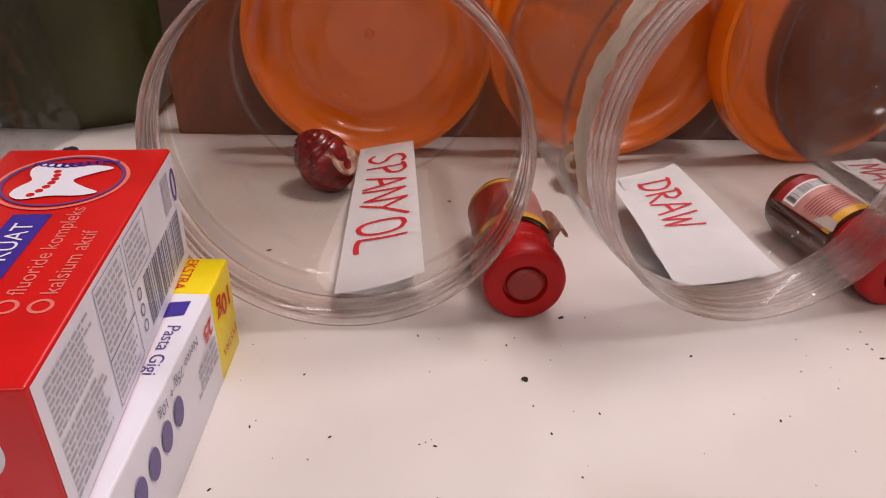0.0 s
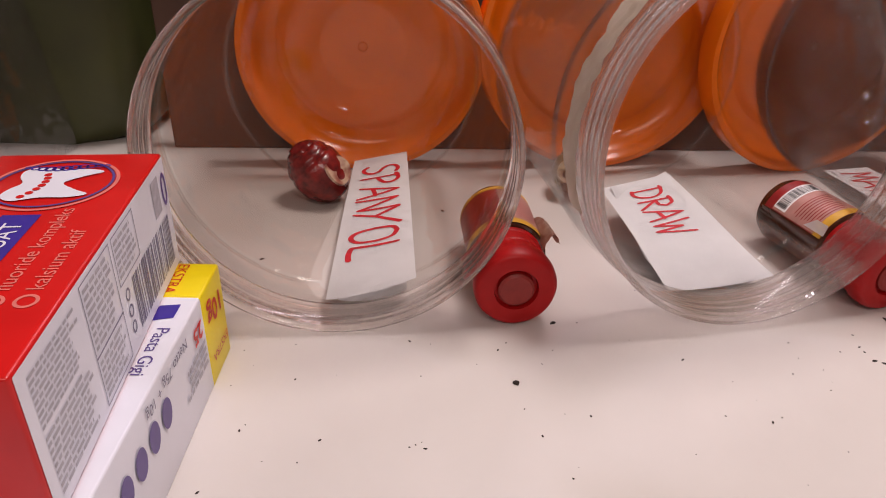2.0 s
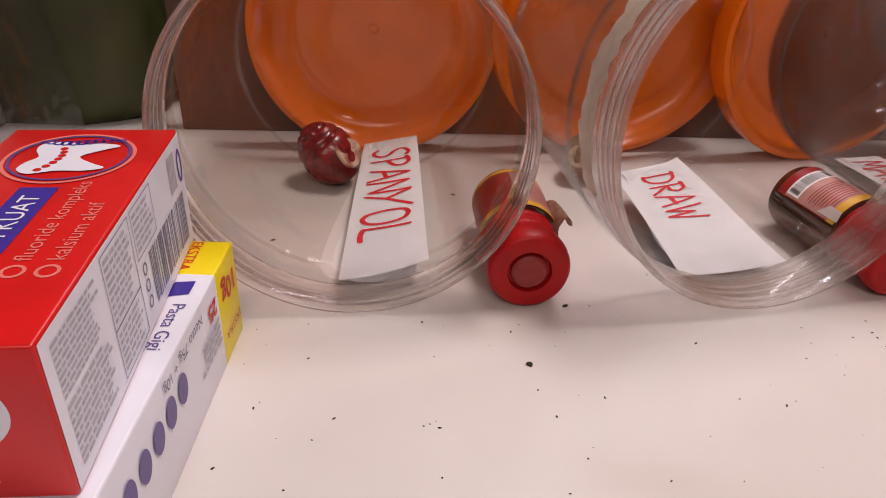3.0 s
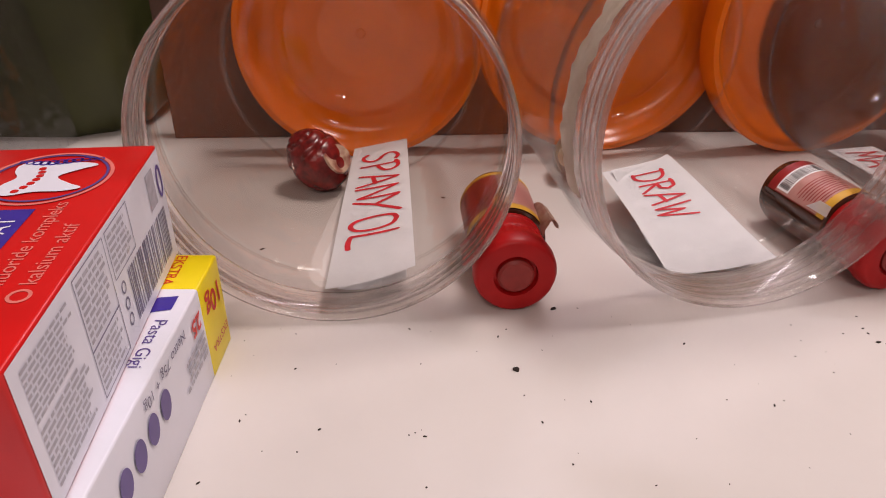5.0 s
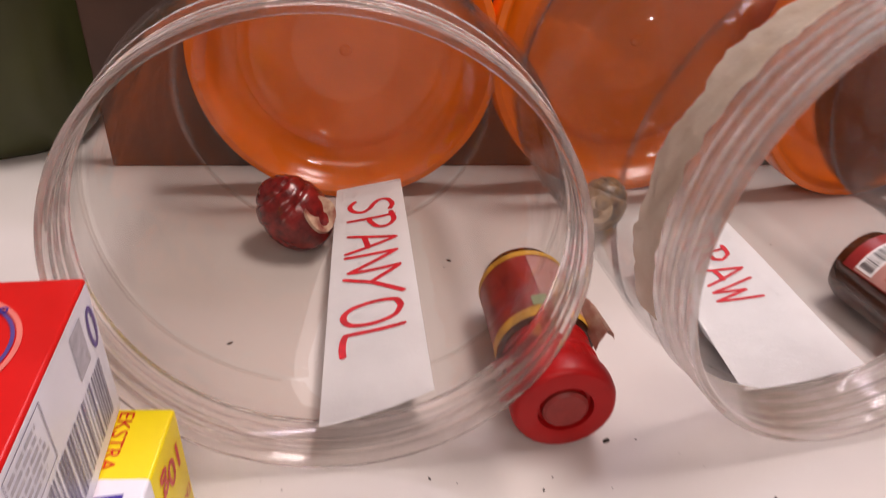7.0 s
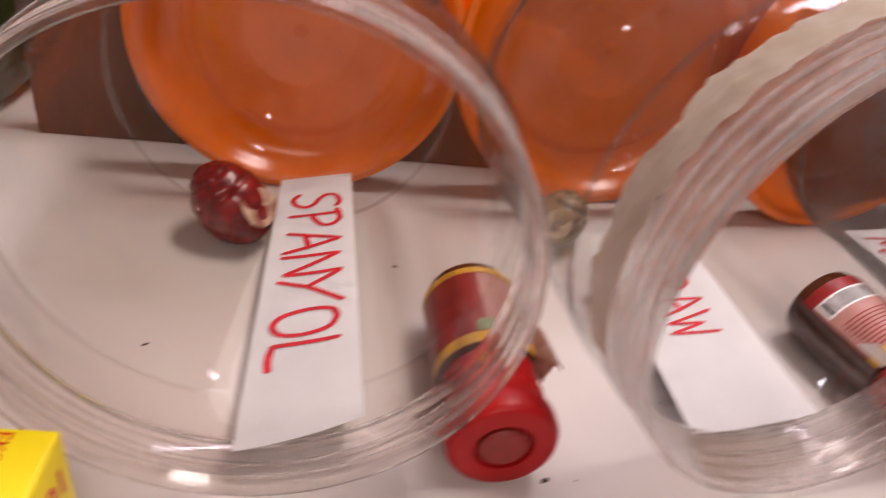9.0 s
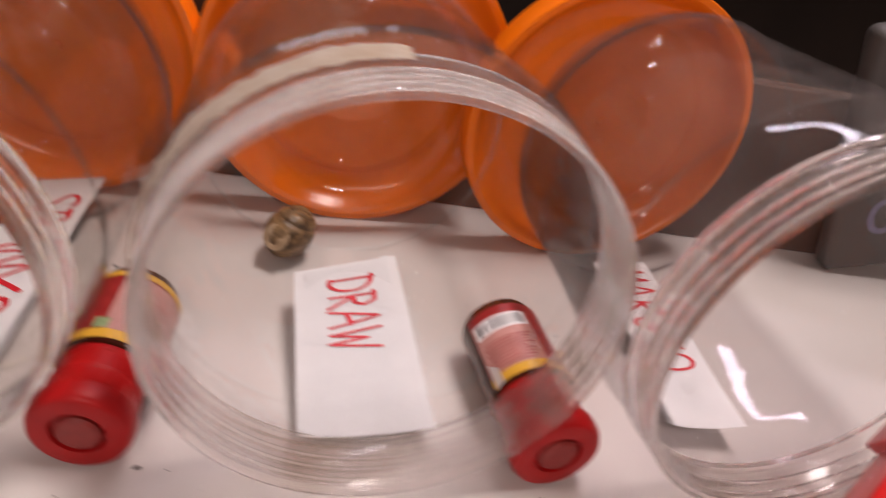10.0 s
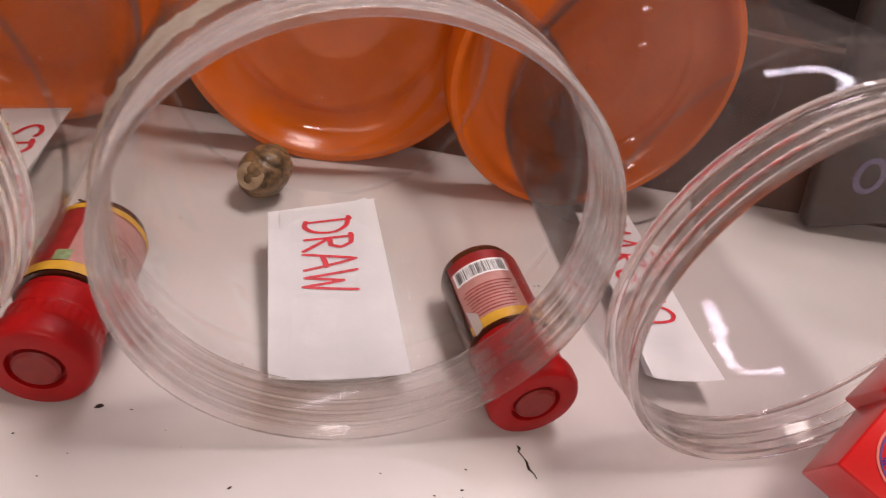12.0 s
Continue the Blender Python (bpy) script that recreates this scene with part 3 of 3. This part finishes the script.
def bars(bm, x0, y0, x1, y1, lines, fill=0.5, z=0.0):
    """Lines of unreadable small print."""
    step = (y1 - y0) / lines
    for k in range(lines):
        y = y1 - step * (k + 1)
        x = x0
        end = x1 - random.uniform(0, 0.25) * (x1 - x0)
        while x < end:
            w = random.uniform(0.8, 2.6) * step
            rect(bm, x, y + step * (1 - fill) / 2, min(x + w, end), y + step * (1 + fill) / 2, z)
            x += w + 0.4 * step
    return bm


def tooth_mark(parent, m, size):
    """Round emblem: ring, white molar, rows of red and blue beads."""
    e = part("emblem", disc(bmesh.new(), 0, 0, size, size, 0.0001, 56, size * 0.06), M_PINKP, parent, "round tooth emblem", m=m)
    part("emblem_ring", disc(bmesh.new(), 0.02 * size, 0, size * 0.9, size * 0.92, 0.0001, 56, size * 0.045), M_PURPLE, e)
    bm = bmesh.new()
    ring = [(-0.60, 0.40), (-0.45, 0.62), (-0.22, 0.60), (0.0, 0.48), (0.22, 0.60), (0.45, 0.62), (0.60, 0.40), (0.50, 0.02), (0.50, -0.40), (0.40, -0.66), (0.24, -0.42), (0.0, -0.16), (-0.24, -0.42), (-0.40, -0.66), (-0.50, -0.40), (-0.50, 0.02)]
    pts = []
    for i in range(len(ring)):
        p0, p1, p2, p3 = (Vector(ring[(i + d) % len(ring)]) for d in (-1, 0, 1, 2))
        for k in range(4):
            t = k / 4
            p = 0.5 * (2 * p1 + (p2 - p0) * t + (2 * p0 - 5 * p1 + 4 * p2 - p3) * t * t + (3 * p1 - 3 * p2 + p3 - p0) * t ** 3)
            pts.append(bm.verts.new((size * 1.1 * p.x, size * p.y, 0.0002)))
    bm.faces.new(pts)
    part("molar", bm, M_BOX_WHITE, e)
    bm = bmesh.new()
    for k in range(7):
        disc(bm, size * (-0.52 + 0.14 * k), size * (0.30 - 0.09 * k + 0.012 * k * k), size * 0.062, size * 0.062, 0.0003, 14)
    tagged(part("red_bead_row", bm, M_BOX_RED, e), kind="stuff")
    bm = bmesh.new()
    for k in range(11):
        s = size * (0.045 + 0.04 * math.sin(math.pi * k / 10))
        disc(bm, size * (0.62 - 0.06 * math.sin(k * 0.5)), size * (0.62 - 0.125 * k), s * 1.25, s * 1.25, 0.0003, 18, s * 0.5)
    tagged(part("blue_bead_row", bm, M_BLUE, e), kind="stuff")
    return e


def word(text, size, mat, parent, m, bold=0.0):
    return part("lettering", letters(text, size, bold), mat, parent, "printed word " + text, m=m, smooth=False)


def red_carton(m, length, width, height, group="stacked cartons"):
    """Base centre at the origin, long side along y; the front panel faces up, the ingredients panel +x."""
    c = thing("toothpaste_box", m, "red cardboard toothpaste box with a tooth emblem and white side", "box", group)
    part("carton", block(width, length, height, 0.0007), M_BOX_RED, c)
    top = facing((0, 1, 0), (-1, 0, 0), (0, 0, height + 0.00012))
    tooth_mark(c, top @ Matrix.Translation((length / 2 - width * 0.48, 0, 0)) @ Matrix.Scale(1, 4), width * 0.37)
    x0 = length / 2 - width * 0.92
    word("GIGI", 0.0075, M_BOX_WHITE, c, top @ Matrix.Translation((x0 - 0.020, 0.0085, 0)), 0.0002)
    bm = rect(bmesh.new(), x0 - 0.040, -0.0035, x0 + 0.001, 0.0045)
    part("blue_band", bm, M_BLUE, c, m=top, smooth=False)
    word("LEBIH KUAT", 0.0058, M_BOX_WHITE, c, top @ Matrix.Translation((x0 - 0.0345, -0.0016, 0.0001)))
    word("fluoride kompleks", 0.0046, M_PINKP, c, top @ Matrix.Translation((x0 - 0.0295, -0.0095, 0)))
    word("kalsium aktif", 0.0046, M_PINKP, c, top @ Matrix.Translation((x0 - 0.0295, -0.0153, 0)))
    bm = bmesh.new()
    disc(bm, x0 - 0.033, -0.0080, 0.0022, 0.0022, 0.0, 20, 0.0007)
    disc(bm, x0 - 0.033, -0.0138, 0.0022, 0.0022, 0.0, 20, 0.0007)
    tagged(part("bullet_mark", bm, M_PINKP, c, m=top, smooth=False), kind="stuff")
    side = facing((0, 1, 0), (0, 0, 1), (width / 2 + 0.00012, 0, height / 2))
    L, H = length / 2, height / 2
    part("white_panel", rect(bmesh.new(), -L + 0.0008, -H + 0.0006, L - 0.0006, H - 0.0006), M_BOX_WHITE, c, "white ingredients panel", m=side, smooth=False)
    up = side @ Matrix.Translation((0, 0, 0.0001))
    bm = bmesh.new()
    blocks = ((-L + 0.004, 0.0015, -0.020, H - 0.003, 9), (-L + 0.004, -H + 0.003, -0.020, 0.0005, 9), (-0.016, -0.0015, -0.001, H - 0.0028, 9),
              (-0.016, -H + 0.003, -0.001, -0.0035, 6), (0.0025, 0.0035, 0.0155, H - 0.0028, 6))
    for a0, b0, a1, b1, n in blocks:
        bars(bm, a0, b0, a1, b1, n, 0.55)
    tagged(part("fine_print", bm, M_FINE, c, m=up, smooth=False), kind="stuff")
    for a0, b0, a1, b1, n in blocks[2:]:
        bm, e, w = bmesh.new(), 0.0010, 0.00022
        for q in ((a0 - e, b0 - e, a1 + e, b0 - e + w), (a0 - e, b1 + e - w, a1 + e, b1 + e), (a0 - e, b0 - e + w, a0 - e + w, b1 + e - w), (a1 + e - w, b0 - e + w, a1 + e, b1 + e - w)):
            rect(bm, *q)
        part("print_frame", bm, M_GREY, c, m=up, smooth=False)
    bm = bmesh.new()
    x = 0.0085
    while x < L - 0.004:
        w = random.choice((0.0003, 0.0005, 0.0009))
        rect(bm, x, -H + 0.0035, x + w, 0.0010)
        x += w + random.choice((0.0004, 0.0006, 0.001))
    tagged(part("barcode", bm, M_GREY, c, m=up, smooth=False), kind="stuff")
    bm = bmesh.new()
    for k in range(3):
        disc(bm, 0.0045, -0.001 - 0.0042 * k, 0.0014, 0.0016, 0, 16, 0.0005)
    tagged(part("symbol_row", bm, M_GREY, c, m=up, smooth=False), kind="stuff")
    bm = rect(bmesh.new(), L - 0.0135, 0.0035, L - 0.0075, H - 0.003)
    part("code_field", bm, M_FINE, c, m=up, smooth=False)
    bm = disc(bmesh.new(), L - 0.0035, 0.0075, 0.0022, 0.0045, 0, 20, 0.0012)
    part("maker_mark", bm, M_PURPLE, c, m=up, smooth=False)
    front = facing((1, 0, 0), (0, 0, 1), (0, -length / 2 - 0.00012, height / 2))
    bm = disc(bmesh.new(), -0.0045, 0.0030, 0.0175, 0.0105, 0, 48)
    part("logo_shape", bm, M_BOX_WHITE, c, m=front, smooth=False)
    tagged(part("claim_text", bars(bmesh.new(), -0.012, -0.013, 0.014, -0.006, 2, 0.4), M_PINKP, c, m=front, smooth=False), kind="stuff")
    return c


def white_carton(m, length, width, height):
    c = thing("toothpaste_box", m, "white toothpaste box with a yellow end under a red one", "box", "stacked cartons")
    part("carton", block(width, length, height, 0.0007), M_BOX_WHITE, c)
    y = length / 2 - 0.0175
    bm = block(width + 0.0003, 0.0177, height + 0.0001, 0.0007, (0, length / 2 - 0.0087, 0))
    part("yellow_end", bm, M_BOX_YELLOW, c, "bright yellow printed end")
    top = facing((0, -1, 0), (1, 0, 0), (0, 0, height + 0.00015))
    side = facing((0, -1, 0), (0, 0, -1), (width / 2 + 0.0003, 0, height / 2))
    L, H, W = length / 2, height / 2, width / 2
    word("EKSTRA", 0.0042, M_BOX_RED, c, top @ Matrix.Translation((-L + 0.0008, W - 0.0100, 0.0001)))
    word("Pasta Gigi", 0.0046, M_PURPLE, c, top @ Matrix.Translation((-L + 0.0305, W - 0.0060, 0)))
    bm = bmesh.new()
    bm.faces.new([bm.verts.new((-L + x, W - w, 0)) for x, w in ((0.0205, 0.0036), (0.0212, 0.0085), (0.0250, 0.0102), (0.0288, 0.0104), (0.0272, 0.0070), (0.0264, 0.0036))])
    part("logo_shape", bm, M_BLUE, c, m=top, smooth=False)
    word("10g", 0.0088, M_BOX_RED, c, side @ Matrix.Translation((-L + 0.0018, -0.0085, 0)), 0.0002)
    word("EKSTRA", 0.0038, M_BOX_RED, c, side @ Matrix.Translation((-L + 0.0012, 0.0060, 0)))
    word("25", 0.0066, M_BOX_RED, c, side @ Matrix.Translation((-L + 0.0195, -0.0095, 0)), 0.0002)
    tagged(part("fine_print", bars(bmesh.new(), -L + 0.019, -0.0035, -L + 0.036, 0.0050, 4, 0.6), M_FINE, c, m=side, smooth=False), kind="stuff")
    word("Netto 75g + 10g", 0.0040, M_GREY, c, side @ Matrix.Translation((-L + 0.0305, -0.0118, 0)))
    for k in range(6):
        x = -L + 0.0480 + 0.0078 * k
        bm = disc(bmesh.new(), x, -0.0035, 0.0028, 0.0040, 0, 32)
        part("brand_shape", bm, M_PURPLE, c, "purple rounded brand shape", m=side, smooth=False)
    return c


BOX_W = 0.041
white_carton(pose(-0.0825 - BOX_W / 2, 0.0120 - 0.075, 0.0, 0, 0, 1.0), 0.150, BOX_W, 0.029)
red_carton(pose(-0.1091, -0.0337, 0.0292, 0, 0, 6.0), 0.090, 0.039, 0.032)

# ---- cartons at the other end of the row ----


def leaning(corner, across, along, width, length, height):
    """Pose of a carton whose emblem corner is given, leaning with its panel turned up."""
    y = -Vector(along).normalized()
    x = Vector(across)
    x = (x - y * x.dot(y)).normalized()
    z = x.cross(y)
    at = Vector(corner) + x * width / 2 - y * length / 2 - z * height
    return Matrix.Translation(at) @ Matrix((x, y, z)).transposed().to_4x4()


red_carton(leaning((0.1788, 0.0119, 0.0445), (0.520, 0.626, 0.581), (0.757, -0.653, -0.135), 0.0250, 0.150, 0.025), 0.150, 0.0250, 0.025, "cartons by the jars")
red_carton(leaning((0.1903, 0.0267, 0.0545), (0.515, 0.562, 0.647), (0.743, -0.670, -0.200), 0.0270, 0.150, 0.025), 0.150, 0.0270, 0.025, "cartons by the jars")

# ---- things behind the jars ----


def sack(place, half_x, half_y, height, seed):
    bm = bmesh.new()
    bmesh.ops.create_uvsphere(bm, u_segments=48, v_segments=32, radius=1)
    for v in bm.verts:
        p = v.co.copy()
        q = Vector([math.copysign(abs(c) ** 0.55, c) for c in p])
        k = 1 + 0.05 * noise.noise(p * 3.0 + Vector((seed, 0, 0))) + 0.02 * noise.noise(p * 9.0)
        v.co = (q.x * half_x * k, q.y * half_y * k, max(0.0, height * (0.47 + q.z * 0.53 * k)))
    return solid("green_sack", bm, M_GREEN, pose(*place), "dull olive green plastic sack standing behind the jars", "sack", "green sacks")


sack((-0.228, 0.202, 0.0), 0.066, 0.040, 0.15, 0)
sack((-0.055, 0.245, 0.0), 0.095, 0.045, 0.15, 4)
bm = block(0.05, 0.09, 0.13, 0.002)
solid("white_carton", bm, M_CARD_DIMMED, pose(-0.262, 0.140, 0, 0, 0, 6), "plain white cardboard carton, dimmed in its colour", "box")
bm = bmesh.new()
n = 26
grid = []
for i in range(n + 1):
    row = []
    for j in range(n + 1):
        u, v = i / n, j / n
        d = 0.005 * noise.noise(Vector((u * 4, v * 2, 2))) + 0.0012 * noise.noise(Vector((u * 9, v * 4, 5)))
        row.append(bm.verts.new((-0.018 + 0.024 * u + 0.008 * (1 - v), -0.02 + 0.05 * u * u + d, 0.0005 + 0.085 * v + (d if j else 0))))
    grid.append(row)
for g, h in zip(grid, grid[1:]):
    for j in range(n):
        bm.faces.new([g[j], g[j + 1], h[j + 1], h[j]])
bmesh.ops.solidify(bm, geom=bm.faces, thickness=0.0002)
solid("plastic_bag", bm, M_BAG, pose(-0.213, 0.135, 0), "crumpled clear plastic bag leaning on the carton", "plastic bag")
pouch = thing("dimmed_white_pouch", pose(0.304, 0.1862, 0.0, 0, -16, 3), "white pouch, dimmed in its colour, with a dark band leaning at the back", "pouch")
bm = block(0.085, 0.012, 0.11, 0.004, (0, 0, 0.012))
part("pouch_body", bm, M_POUCH_DIMMED, pouch)
part("dark_band", block(0.0858, 0.0128, 0.012, 0.003, (0, 0, 0.060)), M_DARK, pouch)
bm = bmesh.new()
for k in range(2):
    disc(bm, -0.022 + 0.022 * k, 0.040, 0.007, 0.009, 0, 30, 0.0028)
part("print_shape", bm, M_GREY, pouch, m=facing((1, 0, 0), (0, 0, 1), (0, -0.0062, 0)), smooth=False)

# ---- crumbs ----


def crumb(x, y, size, stretch=1.0, turn=0.0):
    bm = bmesh.new()
    bmesh.ops.create_icosphere(bm, subdivisions=2, radius=1)
    for v in bm.verts:
        k = 1 + 0.5 * noise.noise(v.co * 1.6 + Vector((x * 900, y * 900, 0)))
        v.co = (v.co.x * size * stretch * k, v.co.y * size * k, max(-0.2 * size, v.co.z * size * 0.6 * k))
    return solid("crumb", bm, M_CRUMB, pose(x, y, size * 0.2, 0, 0, turn), "small dark dry crumb on the white shelf", "crumb", "crumbs")


crumb(0.0, 0.0, 0.00085, 1.3, -20)
crumb(-0.196, 0.146, 0.0022, 1.6, 10)
crumb(0.0135, 0.0300, 0.0006, 1.8, 30)
crumb(0.0500, 0.0130, 0.0003, 2.0, 50)
crumb(0.1075, 0.0150, 0.0004, 2.2, 15)
crumb(0.1098, 0.0138, 0.0004, 2.0, -30)
crumb(-0.0230, 0.1080, 0.0005, 1.8, -25)
crumb(-0.0870, 0.0650, 0.0004, 2.4, 40)

bm = bmesh.new()
rng = random.Random(5)
spots = [(-0.027, -0.025), (-0.0245, -0.0262), (-0.0255, -0.024), (-0.0285, -0.0258), (-0.011, 0.008), (0.008, 0.009), (-0.062, -0.001), (0.070, -0.011), (0.082, -0.023),
         (0.090, 0.010), (-0.064, -0.032), (0.012, -0.012), (0.055, -0.011), (0.031, 0.026), (0.036, 0.022), (0.085, 0.023), (0.107, 0.028), (0.099, 0.019), (0.205, 0.052)]
spots += [(rng.uniform(-0.08, 0.19), rng.uniform(-0.06, 0.022)) for _ in range(60)]
spots += [(rng.uniform(-0.10, 0.20), rng.uniform(0.01, 0.15)) for _ in range(26)]
for x, y in spots:
    s = rng.choice((0.00012, 0.00016, 0.00022, 0.0003))
    bmesh.ops.create_icosphere(bm, subdivisions=1, radius=s, matrix=pose(x, y, s * 0.3, 0, 0, rng.uniform(0, 180)) @ Matrix.Diagonal((rng.uniform(1, 2.2), 1, 0.5, 1)))
solid("specks", bm, M_CRUMB, Matrix.Identity(4), "scatter of tiny dark specks on the white shelf", "specks", kind="stuff")


def twig(x, y, pts, size):
    cu = bmesh.new()
    rings = []
    for i, (a, b) in enumerate(pts):
        w = size * (0.6 + 0.4 * math.sin(i * 1.7))
        rings.append([cu.verts.new((a + w * math.cos(t), b + 0.3 * w * math.cos(t), size * 0.6 + w * math.sin(t) * 0.6)) for t in [k * math.pi / 3 for k in range(6)]])
    for p, q in zip(rings, rings[1:]):
        for k in range(6):
            cu.faces.new([p[k], p[(k + 1) % 6], q[(k + 1) % 6], q[k]])
    cu.faces.new(rings[0])
    cu.faces.new(rings[-1])
    return solid("dry_twig", cu, M_CRUMB, pose(x, y, 0), "thin dark dry twig fragment on the shelf", "twig")


twig(0.1225, 0.0330, [(-0.0012, 0.0050), (-0.0006, 0.0042), (-0.0010, 0.0030), (0.0004, 0.0015), (0.0012, 0.0), (0.0016, -0.0020), (0.0030, -0.0032), (0.0036, -0.0046)], 0.0004)
